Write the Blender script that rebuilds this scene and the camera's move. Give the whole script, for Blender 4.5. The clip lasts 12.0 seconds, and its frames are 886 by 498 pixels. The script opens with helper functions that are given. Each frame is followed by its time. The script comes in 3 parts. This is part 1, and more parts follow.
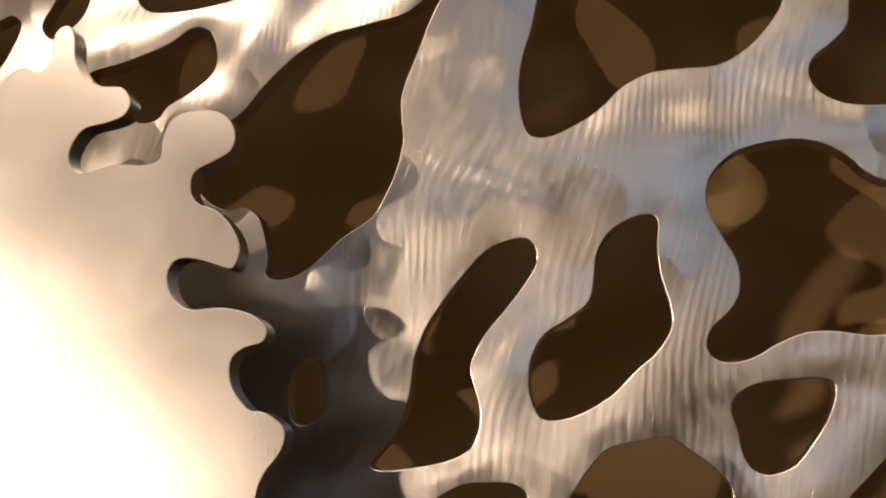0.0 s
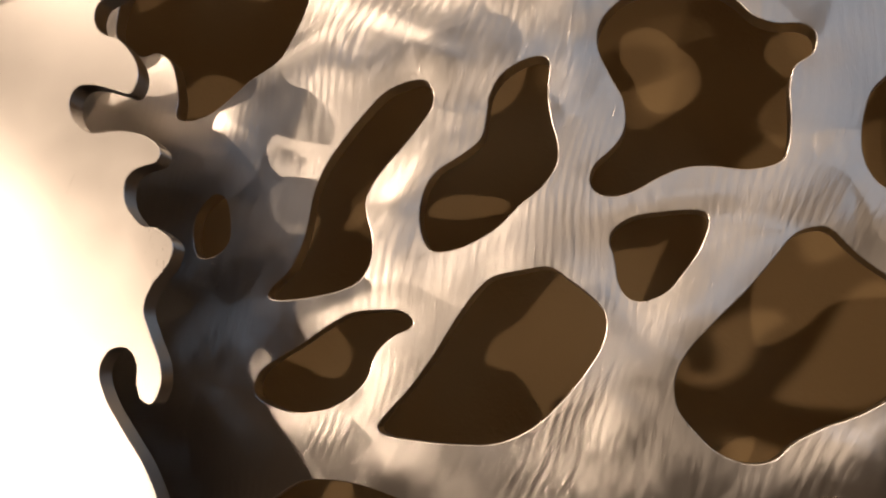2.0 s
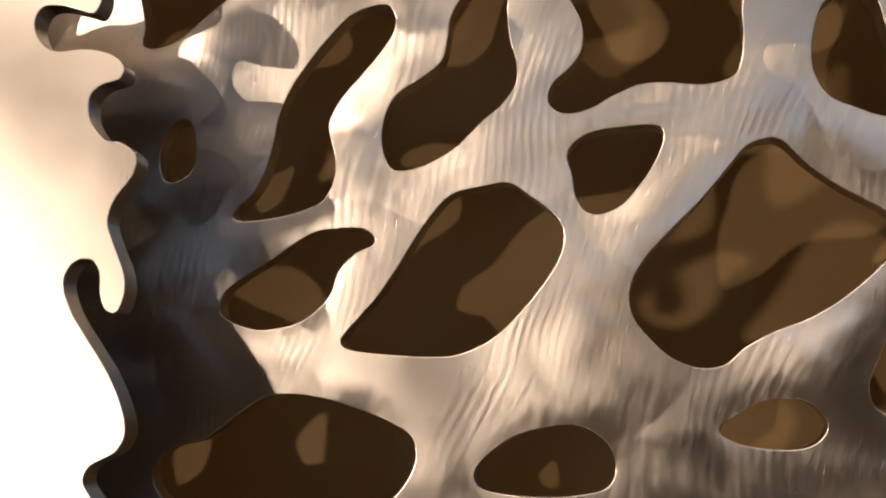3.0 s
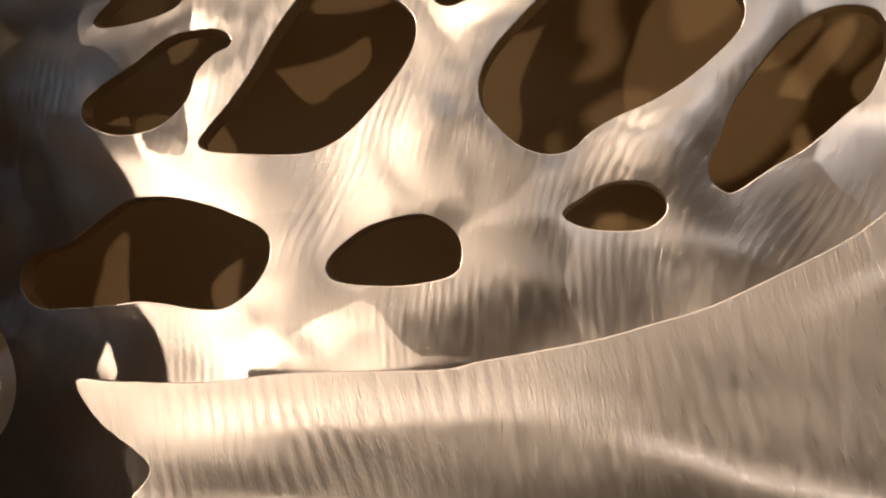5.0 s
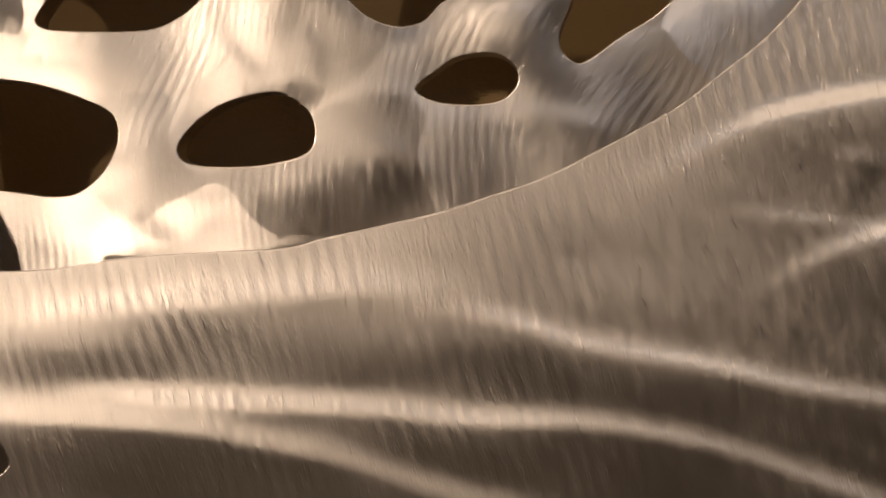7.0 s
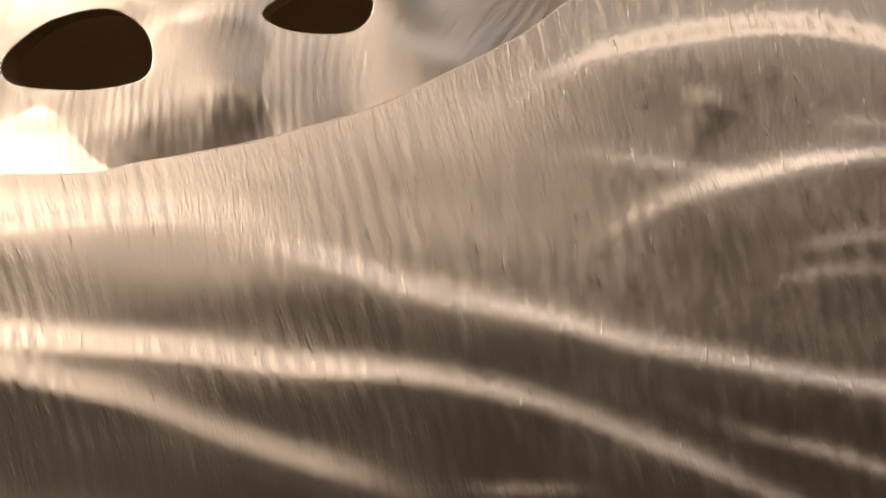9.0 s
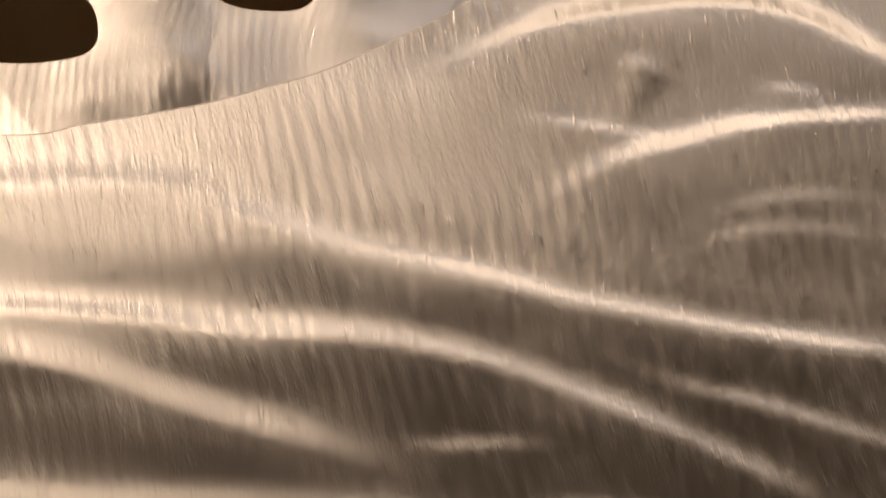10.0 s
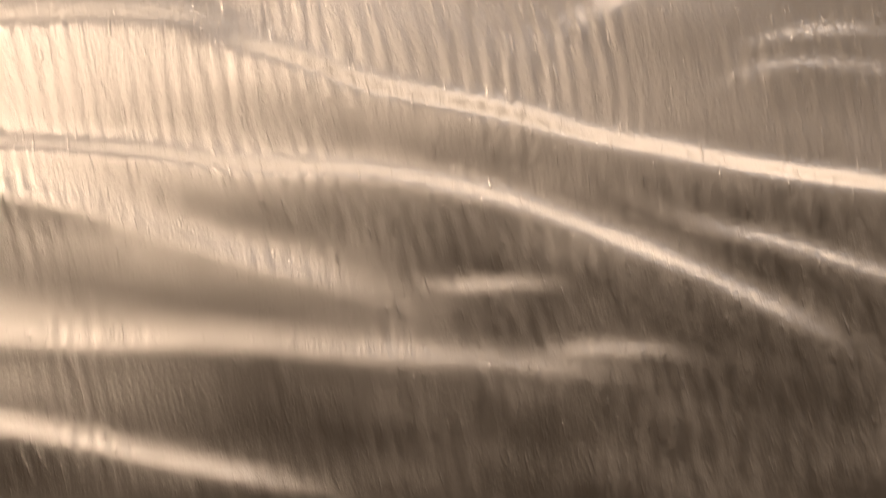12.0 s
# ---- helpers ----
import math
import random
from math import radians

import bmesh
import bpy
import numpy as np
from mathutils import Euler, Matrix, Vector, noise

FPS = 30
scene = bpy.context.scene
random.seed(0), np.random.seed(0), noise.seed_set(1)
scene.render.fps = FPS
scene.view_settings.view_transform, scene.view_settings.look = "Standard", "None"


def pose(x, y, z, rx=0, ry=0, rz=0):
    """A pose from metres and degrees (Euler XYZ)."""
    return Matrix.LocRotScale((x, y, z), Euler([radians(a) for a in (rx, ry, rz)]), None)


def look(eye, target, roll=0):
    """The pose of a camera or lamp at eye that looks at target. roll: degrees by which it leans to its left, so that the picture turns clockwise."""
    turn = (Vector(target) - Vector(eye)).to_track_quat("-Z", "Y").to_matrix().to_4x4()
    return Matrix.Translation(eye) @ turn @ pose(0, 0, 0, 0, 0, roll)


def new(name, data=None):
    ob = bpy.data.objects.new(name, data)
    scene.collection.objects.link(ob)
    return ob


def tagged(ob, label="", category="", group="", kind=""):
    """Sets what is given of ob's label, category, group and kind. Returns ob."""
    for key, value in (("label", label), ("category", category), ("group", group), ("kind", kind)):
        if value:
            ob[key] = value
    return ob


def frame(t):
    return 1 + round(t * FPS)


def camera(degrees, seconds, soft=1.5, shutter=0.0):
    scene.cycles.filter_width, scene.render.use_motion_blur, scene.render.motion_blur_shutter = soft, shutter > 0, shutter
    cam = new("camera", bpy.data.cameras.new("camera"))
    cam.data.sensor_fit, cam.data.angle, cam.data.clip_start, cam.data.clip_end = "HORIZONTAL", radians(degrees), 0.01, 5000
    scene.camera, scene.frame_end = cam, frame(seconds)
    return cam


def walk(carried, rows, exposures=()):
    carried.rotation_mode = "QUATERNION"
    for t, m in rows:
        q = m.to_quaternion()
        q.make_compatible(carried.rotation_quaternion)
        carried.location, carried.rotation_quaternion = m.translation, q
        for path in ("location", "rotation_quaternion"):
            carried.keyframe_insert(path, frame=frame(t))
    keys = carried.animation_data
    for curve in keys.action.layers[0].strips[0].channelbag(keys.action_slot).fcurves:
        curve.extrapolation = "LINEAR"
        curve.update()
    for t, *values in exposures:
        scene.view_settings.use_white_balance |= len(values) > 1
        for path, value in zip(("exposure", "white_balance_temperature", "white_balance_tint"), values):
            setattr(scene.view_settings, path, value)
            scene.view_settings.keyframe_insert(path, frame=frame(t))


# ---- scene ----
cam = camera(52.3, 12.0, soft=2.1)
PATH = [
    (0, look((0.041, -0.330, -0.017), (-0.356, 1.589, 0.384), -0.2)),
    (0.5, look((0.062, -0.326, -0.021), (-0.376, 1.595, 0.323), 0.2)),
    (1, look((0.073, -0.321, -0.038), (-0.367, 1.600, 0.300), 0.6)),
    (1.5, look((0.080, -0.320, -0.053), (-0.353, 1.603, 0.282), 1.0)),
    (2, look((0.085, -0.322, -0.067), (-0.342, 1.603, 0.265), 1.3)),
    (2.5, look((0.093, -0.322, -0.079), (-0.325, 1.606, 0.246), 1.6)),
    (3, look((0.096, -0.320, -0.098), (-0.309, 1.610, 0.235), 1.0)),
    (5, look((0.148, -0.302, -0.144), (-0.269, 1.646, 0.029), 0.4)),
    (5.5, look((0.166, -0.295, -0.137), (-0.274, 1.656, -0.113), 0.1)),
    (6, look((0.168, -0.294, -0.141), (-0.209, 1.669, -0.169), -0.4)),
    (6.5, look((0.171, -0.295, -0.145), (-0.148, 1.679, -0.199), -1.2)),
    (7, look((0.173, -0.295, -0.148), (-0.100, 1.685, -0.221), -1.3)),
    (9, look((0.206, -0.271, -0.161), (0.024, 1.717, -0.270), 1.4)),
    (9.5, look((0.205, -0.274, -0.166), (0.101, 1.720, -0.278), 2.0)),
    (10, look((0.203, -0.278, -0.180), (0.169, 1.721, -0.208), 1.5)),
    (10.5, look((0.195, -0.284, -0.202), (0.228, 1.715, -0.156), 1.1)),
    (11, look((0.197, -0.278, -0.200), (0.194, 1.722, -0.217), 1.4)),
    (11.5, look((0.205, -0.279, -0.202), (0.164, 1.719, -0.261), 0.8)),
    (12, look((0.203, -0.275, -0.218), (0.148, 1.723, -0.272), 1.6)),
]
EXPOSURES = [(0, 0.0), (4.8, 0.0), (5.5, -0.15), (6, -0.3), (6.5, -0.45), (7, -0.55), (8, -0.5), (9, -0.3), (9.5, -0.2), (10.5, -0.2), (12, -0.25)]
walk(cam, PATH, EXPOSURES)

# ---- world and lights ----
world = bpy.data.worlds.new("room_air")
scene.world = world
world.use_nodes = True
world.node_tree.nodes["Background"].inputs[0].default_value = (1.0, 0.85, 0.7, 1)
world.node_tree.nodes["Background"].inputs[1].default_value = 0.02


def spot(name, eye, target, power, colour, size, angle):
    lamp = bpy.data.lights.new(name, "SPOT")
    lamp.energy, lamp.color, lamp.shadow_soft_size = power, colour, size
    lamp.spot_size, lamp.spot_blend = radians(angle), 1.0
    ob = new(name, lamp)
    ob.matrix_world = look(eye, target)
    return ob


WARM = (1.0, 0.765, 0.58)
spot("spotlight", (-1.64, -2.20, 1.66), (0.18, 0, -0.2), 90, WARM, 0.012, 26)
spot("spotlight", (-2.60, -1.85, 0.40), (0.17, 0, -0.25), 205, WARM, 0.012, 17)
spot("spotlight", (1.00, -1.90, 0.90), (0.36, 0, -0.30), 42, WARM, 0.012, 18)
spot("low_spotlight", (-1.75, -2.00, -0.25), (-0.12, 0, -0.15), 72, WARM, 0.035, 15)

# added fill lamp under the ceiling: lifts the dark tone of the wall
top_fill = bpy.data.lights.new("top_fill_lamp", "AREA")
top_fill.shape, top_fill.size, top_fill.size_y, top_fill.energy, top_fill.color = "RECTANGLE", 2.4, 1.6, 16, WARM
new("top_fill_lamp", top_fill).matrix_world = look((0, -1.4, 1.7), (0, -1.2, 0))

# added fill lamp, unseen: brightens the side wall that the metal reflects
side = bpy.data.lights.new("side_fill_lamp", "AREA")
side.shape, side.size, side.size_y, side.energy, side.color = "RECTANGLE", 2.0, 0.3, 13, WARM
new("side_fill_lamp", side).matrix_world = look((-1.95, -1.7, 1.55), (-2.7, -1.7, -1.0))

# daylight from a window in the wall behind
day = bpy.data.lights.new("window_light", "AREA")
day.shape, day.size, day.size_y, day.energy, day.color = "RECTANGLE", 0.8, 0.7, 3.6, (0.50, 0.70, 1.0)
new("window_light", day).matrix_world = look((0.75, -3.1, 1.05), (0.1, 0, 0))


# ---- materials ----
def material(name):
    m = bpy.data.materials.new(name)
    m.use_nodes = True
    return m, m.node_tree.nodes, m.node_tree.links, m.node_tree.nodes["Principled BSDF"]


def math_node(nodes, links, op, a, b=None):
    n = nodes.new("ShaderNodeMath")
    n.operation = op
    for i, v in enumerate((a, b)):
        if v is None:
            continue
        if isinstance(v, (int, float)):
            n.inputs[i].default_value = v
        else:
            links.new(v, n.inputs[i])
    return n.outputs[0]


def noise_node(nodes, links, vector, scale, detail=3, rough=0.55):
    n = nodes.new("ShaderNodeTexNoise")
    n.inputs["Scale"].default_value, n.inputs["Detail"].default_value, n.inputs["Roughness"].default_value = scale, detail, rough
    links.new(vector, n.inputs["Vector"])
    return n.outputs["Fac"]


def stretch(nodes, links, vector, scale, turn=0):
    n = nodes.new("ShaderNodeMapping")
    n.inputs["Scale"].default_value = scale
    n.inputs["Rotation"].default_value = (0, radians(turn), 0)
    links.new(vector, n.inputs["Vector"])
    return n.outputs[0]


def brushed(name, colour, rough, aniso, hair, chatter, step, wander=0.5, scratch=0.0, grain=0.0, facet=0.0):
    """Ground sheet metal. The mesh holds the grinder's stroke: its turn ("grind", radians) and the place across and along it (metres)."""
    m, nodes, links, b = material(name)
    place = nodes.new("ShaderNodeTexCoord").outputs["Object"]
    b.inputs["Metallic"].default_value = 1.0

    def held(what):
        n = nodes.new("ShaderNodeAttribute")
        n.attribute_name = what
        return n.outputs["Fac"]

    def times(p, q):
        return math_node(nodes, links, "MULTIPLY", p, q)

    def plus(p, q):
        return math_node(nodes, links, "ADD", p, q)

    across, lengthways = held("across"), held("along")
    stroke = nodes.new("ShaderNodeCombineXYZ")
    links.new(across, stroke.inputs[0])
    links.new(lengthways, stroke.inputs[2])
    stroke = stroke.outputs[0]
    hairs = noise_node(nodes, links, stretch(nodes, links, stroke, (1, 1, 0.05)), 3000, 4, 0.65)
    coarse = noise_node(nodes, links, stretch(nodes, links, stroke, (1, 1, 0.1)), 520, 2, 0.5)
    stain = noise_node(nodes, links, place, 24, 5)
    # chatter marks: short ripples side by side along the stroke, fading in and out
    drift = times(noise_node(nodes, links, place, 60, 2), 6.0)
    ripples = math_node(nodes, links, "SINE", plus(times(across, 2 * math.pi / step), drift))
    some = nodes.new("ShaderNodeMapRange")
    some.inputs["From Min"].default_value, some.inputs["From Max"].default_value = 0.45, 0.70
    links.new(noise_node(nodes, links, place, 26, 1), some.inputs["Value"])
    ripples = times(ripples, plus(times(some.outputs[0], 0.85), 0.15))
    ripples = times(ripples, noise_node(nodes, links, stretch(nodes, links, stroke, (1, 1, 0.4)), 190, 2, 0.6))
    angle = plus(held("grind"), math.pi / 2)
    angle = plus(angle, times(plus(noise_node(nodes, links, stretch(nodes, links, stroke, (1, 1, 0.3)), 300, 2), -0.5), wander))
    t = nodes.new("ShaderNodeCombineXYZ")
    links.new(math_node(nodes, links, "COSINE", angle), t.inputs[0])
    links.new(math_node(nodes, links, "SINE", angle), t.inputs[2])
    links.new(t.outputs[0], b.inputs["Tangent"])
    b.inputs["Anisotropic"].default_value = aniso
    h = plus(times(hairs, hair), times(coarse, hair * 2.0))
    h = plus(h, times(ripples, chatter))
    # a few deeper scratches that catch the light
    deep = noise_node(nodes, links, stretch(nodes, links, stroke, (1, 1, 0.13)), 1100, 1, 0.5)
    h = plus(h, times(math_node(nodes, links, "MAXIMUM", plus(deep, -0.64), 0.0), scratch))
    # short streaks left by the grit
    streaks = noise_node(nodes, links, stretch(nodes, links, stroke, (1, 1, 0.28)), 1300, 2, 0.6)
    h = plus(h, times(streaks, grain))
    bump = nodes.new("ShaderNodeBump")
    bump.inputs["Strength"].default_value, bump.inputs["Distance"].default_value = 1.0, 0.001
    links.new(h, bump.inputs["Height"])
    if facet:
        # overlapping passes of the disc, each at a slightly different slope
        warp = nodes.new("ShaderNodeVectorMath")
        warp.operation = "MULTIPLY_ADD"
        cloud = nodes.new("ShaderNodeTexNoise")
        cloud.inputs["Scale"].default_value, cloud.inputs["Detail"].default_value = 22, 1
        links.new(place, cloud.inputs["Vector"])
        links.new(cloud.outputs["Color"], warp.inputs[0])
        warp.inputs[1].default_value = (0.05, 0.0, 0.05)
        links.new(place, warp.inputs[2])
        cells = nodes.new("ShaderNodeTexVoronoi")
        cells.feature = "SMOOTH_F1"
        cells.inputs["Scale"].default_value, cells.inputs["Smoothness"].default_value = 17, 0.06
        links.new(warp.outputs[0], cells.inputs["Vector"])
        lean = nodes.new("ShaderNodeVectorMath")
        lean.operation = "MULTIPLY_ADD"
        links.new(cells.outputs["Color"], lean.inputs[0])
        lean.inputs[1].default_value = (facet, 0.0, facet)
        links.new(nodes.new("ShaderNodeNewGeometry").outputs["Normal"], lean.inputs[2])
        level = nodes.new("ShaderNodeVectorMath")
        links.new(lean.outputs[0], level.inputs[0])
        level.inputs[1].default_value = (-facet / 2, 0.0, -facet / 2)
        links.new(level.outputs[0], bump.inputs["Normal"])
    links.new(bump.outputs[0], b.inputs["Normal"])
    ramp = nodes.new("ShaderNodeMix")
    ramp.data_type = "RGBA"
    ramp.inputs["A"].default_value = (*[c * 0.82 for c in colour], 1)
    ramp.inputs["B"].default_value = (*colour, 1)
    links.new(stain, ramp.inputs["Factor"])
    links.new(ramp.outputs["Result"], b.inputs["Base Color"])
    links.new(plus(plus(times(stain, 0.14), times(hairs, 0.12)), rough - 0.13), b.inputs["Roughness"])
    return m


def plaster(name, colour, rough=0.85):
    m, nodes, links, b = material(name)
    place = nodes.new("ShaderNodeTexCoord").outputs["Object"]
    ramp = nodes.new("ShaderNodeMix")
    ramp.data_type = "RGBA"
    ramp.inputs["A"].default_value = (*[c * 0.88 for c in colour], 1)
    ramp.inputs["B"].default_value = (*[c * 1.08 for c in colour], 1)
    links.new(noise_node(nodes, links, place, 9, 5), ramp.inputs["Factor"])
    links.new(ramp.outputs["Result"], b.inputs["Base Color"])
    b.inputs["Roughness"].default_value = rough
    bump = nodes.new("ShaderNodeBump")
    bump.inputs["Strength"].default_value, bump.inputs["Distance"].default_value = 0.4, 0.0006
    links.new(noise_node(nodes, links, place, 380, 3), bump.inputs["Height"])
    links.new(bump.outputs[0], b.inputs["Normal"])
    return m


ALU = (0.75, 0.71, 0.66)
PANEL_METAL = brushed("ground_aluminium", ALU, 0.36, 0.80, 0.02, 0.06, 0.0034, 0.7, 0.3, 0.05, 0.14)
SHEET_METAL = brushed("satin_aluminium", ALU, 0.31, 0.3, 0.004, 0.0, 0.004, 0.15)
WAVE_METAL = brushed("wave_ground_aluminium", ALU, 0.43, 0.86, 0.06, 0.15, 0.0048, 0.35, 0.8, 0.11)
WALL_PAINT = plaster("ochre_wall_paint", (0.46, 0.312, 0.145))
# pale only so the unseen side wall reflects light to the metal
REFLECTOR_PAINT = plaster("reflector_wall_paint", (0.58, 0.53, 0.46))
ROOM_PAINT = plaster("dim_room_paint", (0.22, 0.19, 0.16))
# unseen floor, pale so its bounce lifts the foot of the wave sheet
BOUNCE_FLOOR = plaster("bounce_floor_paint", (0.42, 0.37, 0.31), 0.6)

# Outlines of the cut-outs in the panel, in millimetres.
HOLES = []
HOLES.append([(-25.5, 162.0), (-27.8, 154.8), (-32.5, 145.4), (-38.3, 131.4), (-43.6, 117.4), (-44.0, 106.8), (-43.1, 96.1), (-46.2,
    82.4), (-51.8, 70.2), (-56.3, 64.7), (-66.5, 58.5), (-72.2, 53.8), (-82.5, 45.2), (-91.8, 42.2), (-98.5, 44.4), (-98.3,
    51.9), (-100.6, 62.4), (-103.5, 68.8), (-109.7, 72.7), (-118.3, 72.2), (-130.0, 81.7), (-127.2, 100.9), (-111.5, 113.2),
    (-102.0, 124.8), (-90.0, 136.1), (-75.5, 144.3), (-58.6, 147.6), (-41.9, 150.8)])  # broad upper opening
HOLES.append([(13.2, 155.2), (8.4, 138.9), (4.1, 125.1), (2.9, 111.2), (4.8, 98.4), (8.4, 94.1), (16.0, 94.2), (26.8, 99.0), (35.5,
    105.1), (42.1, 111.4), (52.8, 116.6), (65.3, 117.7), (77.5, 118.0), (88.0, 123.1), (96.5, 131.3), (102.2, 140.9),
    (102.3, 154.7), (82.5, 164.0), (55.3, 169.7), (27.0, 168.3)])  # high opening
HOLES.append([(127.2, 145.0), (123.9, 129.6), (117.5, 122.5), (111.3, 117.6), (109.2, 111.2), (112.1, 104.4), (119.4, 99.5), (128.7,
    97.5), (139.9, 97.8), (149.7, 103.4), (154.9, 117.9), (150.9, 133.5), (140.8, 145.7)])  # far high opening
HOLES.append([(-163.0, 171.9), (-157.8, 163.4), (-144.9, 161.0), (-129.1, 161.7), (-113.8, 166.1), (-122.1, 176.7), (-148.7, 179.7)])  # small top opening
HOLES.append([(-210.0, 161.2), (-207.8, 168.0), (-200.2, 177.3), (-186.8, 177.2), (-189.2, 166.1), (-195.0, 159.7), (-204.4, 155.3)])  # small top opening
HOLES.append([(-247.8, 158.9), (-231.2, 166.9), (-225.6, 168.5), (-220.8, 163.9), (-223.9, 152.5), (-230.0, 142.3), (-242.6, 139.4)])  # small top opening
HOLES.append([(-183.4, 136.4), (-164.8, 140.4), (-146.6, 146.0), (-135.2, 152.7), (-127.3, 150.4), (-123.9, 140.6), (-125.5, 131.8),
    (-134.9, 123.8), (-144.9, 118.3), (-149.7, 113.2), (-158.8, 112.4), (-167.2, 118.8), (-176.0, 128.5)])  # long upper opening
HOLES.append([(2.6, 54.9), (7.4, 51.8), (8.1, 45.2), (3.8, 37.8), (-3.7, 28.4), (-12.2, 18.0), (-16.8, 8.5), (-16.3, 2.1), (-13.9,
    -6.3), (-13.8, -14.6), (-17.9, -22.9), (-26.5, -27.0), (-39.6, -29.5), (-50.6, -30.4), (-55.2, -28.8), (-53.1, -25.0),
    (-46.6, -18.7), (-42.4, -10.2), (-40.0, 0.4), (-38.6, 11.1), (-34.4, 21.8), (-27.9, 31.4), (-19.2, 42.1), (-9.4, 51.5)])  # slanted slot
HOLES.append([(49.1, 61.4), (52.8, 59.0), (52.2, 48.4), (53.2, 37.9), (55.8, 27.4), (55.5, 19.2), (50.4, 11.1), (42.3, 4.2), (34.1,
    -3.8), (23.9, -9.8), (15.7, -12.4), (9.5, -12.3), (6.3, -8.6), (4.3, -0.3), (5.5, 10.1), (10.3, 18.4), (19.8, 24.4),
    (27.1, 30.5), (29.2, 40.0), (30.3, 47.4), (34.5, 54.7), (41.9, 59.7)])  # pear-shaped opening
HOLES.append([(99.8, 86.8), (111.2, 84.4), (119.5, 79.0), (125.7, 72.3), (132.9, 68.7), (142.0, 67.7), (146.6, 63.7), (145.3, 56.7),
    (139.2, 52.1), (137.0, 44.2), (137.0, 32.3), (135.7, 22.6), (132.7, 17.3), (122.7, 15.2), (110.0, 17.0), (100.7, 16.8),
    (91.2, 13.1), (83.5, 8.8), (75.8, 6.9), (70.0, 8.3), (67.4, 12.7), (69.3, 18.8), (76.3, 25.6), (80.0, 32.6), (79.7,
    42.9), (75.1, 52.5), (71.0, 62.2), (70.8, 70.8), (74.8, 78.0), (84.0, 84.4)])  # broad winged opening
HOLES.append([(83.2, -0.5), (94.5, 1.0), (103.8, 1.3), (108.3, -0.4), (108.2, -5.8), (105.0, -13.4), (99.1, -21.9), (93.4, -28.2),
    (85.9, -31.1), (80.3, -29.6), (77.1, -23.9), (76.0, -16.1), (74.3, -9.3), (76.4, -4.4)])  # small triangular opening
HOLES.append([(53.0, -18.8), (60.2, -23.3), (68.4, -29.8), (72.8, -36.1), (72.0, -45.4), (66.3, -55.5), (57.3, -66.6), (47.2, -75.7),
    (34.9, -81.4), (22.4, -82.3), (7.6, -81.6), (-5.4, -80.0), (-9.2, -76.9), (-5.7, -71.7), (2.7, -62.3), (11.1, -50.7),
    (17.3, -40.3), (24.6, -29.7), (31.9, -22.5), (42.5, -20.0)])  # large leaf-shaped opening
HOLES.append([(-11.5, -34.3), (-2.5, -34.5), (2.6, -37.8), (2.1, -41.0), (-4.4, -44.1), (-10.8, -50.5), (-13.8, -59.0), (-19.1,
    -65.3), (-27.8, -70.6), (-41.2, -72.7), (-50.5, -70.6), (-57.7, -66.3), (-57.0, -58.7), (-49.3, -52.2), (-40.4, -46.8),
    (-29.3, -39.4), (-20.4, -35.2)])  # wing-shaped opening
HOLES.append([(96.7, -67.7), (96.1, -57.8), (100.9, -47.9), (110.8, -37.0), (120.6, -27.1), (130.5, -15.3), (136.4, -8.4), (143.1,
    -5.8), (148.7, -6.9), (156.6, -15.2), (167.1, -23.6), (180.4, -32.2), (184.0, -37.6), (182.6, -45.3), (176.1, -52.8),
    (165.0, -62.2), (154.1, -68.7), (143.1, -73.1), (133.8, -78.3), (127.2, -84.0), (118.9, -85.4), (109.7, -82.2), (102.3,
    -75.5)])  # large pointed opening
HOLES.append([(172.6, -96.3), (171.8, -90.3), (175.5, -81.1), (180.1, -70.1), (187.4, -59.2), (198.1, -46.7), (208.6, -40.8), (218.7,
    -40.2), (225.7, -43.8), (227.5, -54.0), (222.0, -68.4), (214.3, -75.3), (202.2, -85.8), (191.8, -91.8), (181.3, -98.9),
    (176.9, -99.9)])  # slanted oval
HOLES.append([(162.9, 40.0), (159.7, 27.6), (160.0, 17.2), (164.2, 8.7), (172.2, 4.2), (182.4, 0.5), (190.0, 3.3), (189.0, 15.4),
    (184.5, 30.1), (181.6, 42.8), (174.6, 49.7), (167.9, 46.0)])  # side opening
HOLES.append([(-86.9, 4.4), (-80.1, 11.6), (-74.1, 8.6), (-72.2, -5.7), (-77.7, -12.5), (-85.4, -13.1), (-88.2, -5.5)])  # small oval behind the lobes
HOLES.append([(-27.0, -96.4), (-13.2, -98.1), (2.6, -102.7), (15.9, -108.5), (20.4, -114.2), (19.5, -122.3), (13.3, -131.4), (3.6,
    -137.5), (-7.4, -138.2), (-18.7, -136.5), (-30.1, -135.5), (-41.6, -136.6), (-57.9, -137.7), (-72.3, -137.7), (-79.8,
    -132.4), (-81.4, -124.8), (-75.7, -117.3), (-61.5, -113.2), (-50.0, -104.8), (-38.5, -97.6)])  # long low opening
HOLES.append([(73.4, -105.1), (81.5, -106.8), (88.1, -112.2), (90.1, -120.0), (86.6, -126.3), (74.7, -129.2), (62.6, -129.9), (48.2,
    -128.9), (42.5, -126.5), (41.8, -121.5), (47.9, -114.6), (58.2, -108.4)])  # low oval
HOLES.append([(145.6, -95.1), (152.9, -96.3), (157.9, -101.1), (157.8, -106.3), (152.7, -110.7), (143.6, -111.9), (132.5, -110.9),
    (125.1, -107.6), (125.1, -104.5), (130.7, -100.5), (137.3, -96.4)])  # small low oval

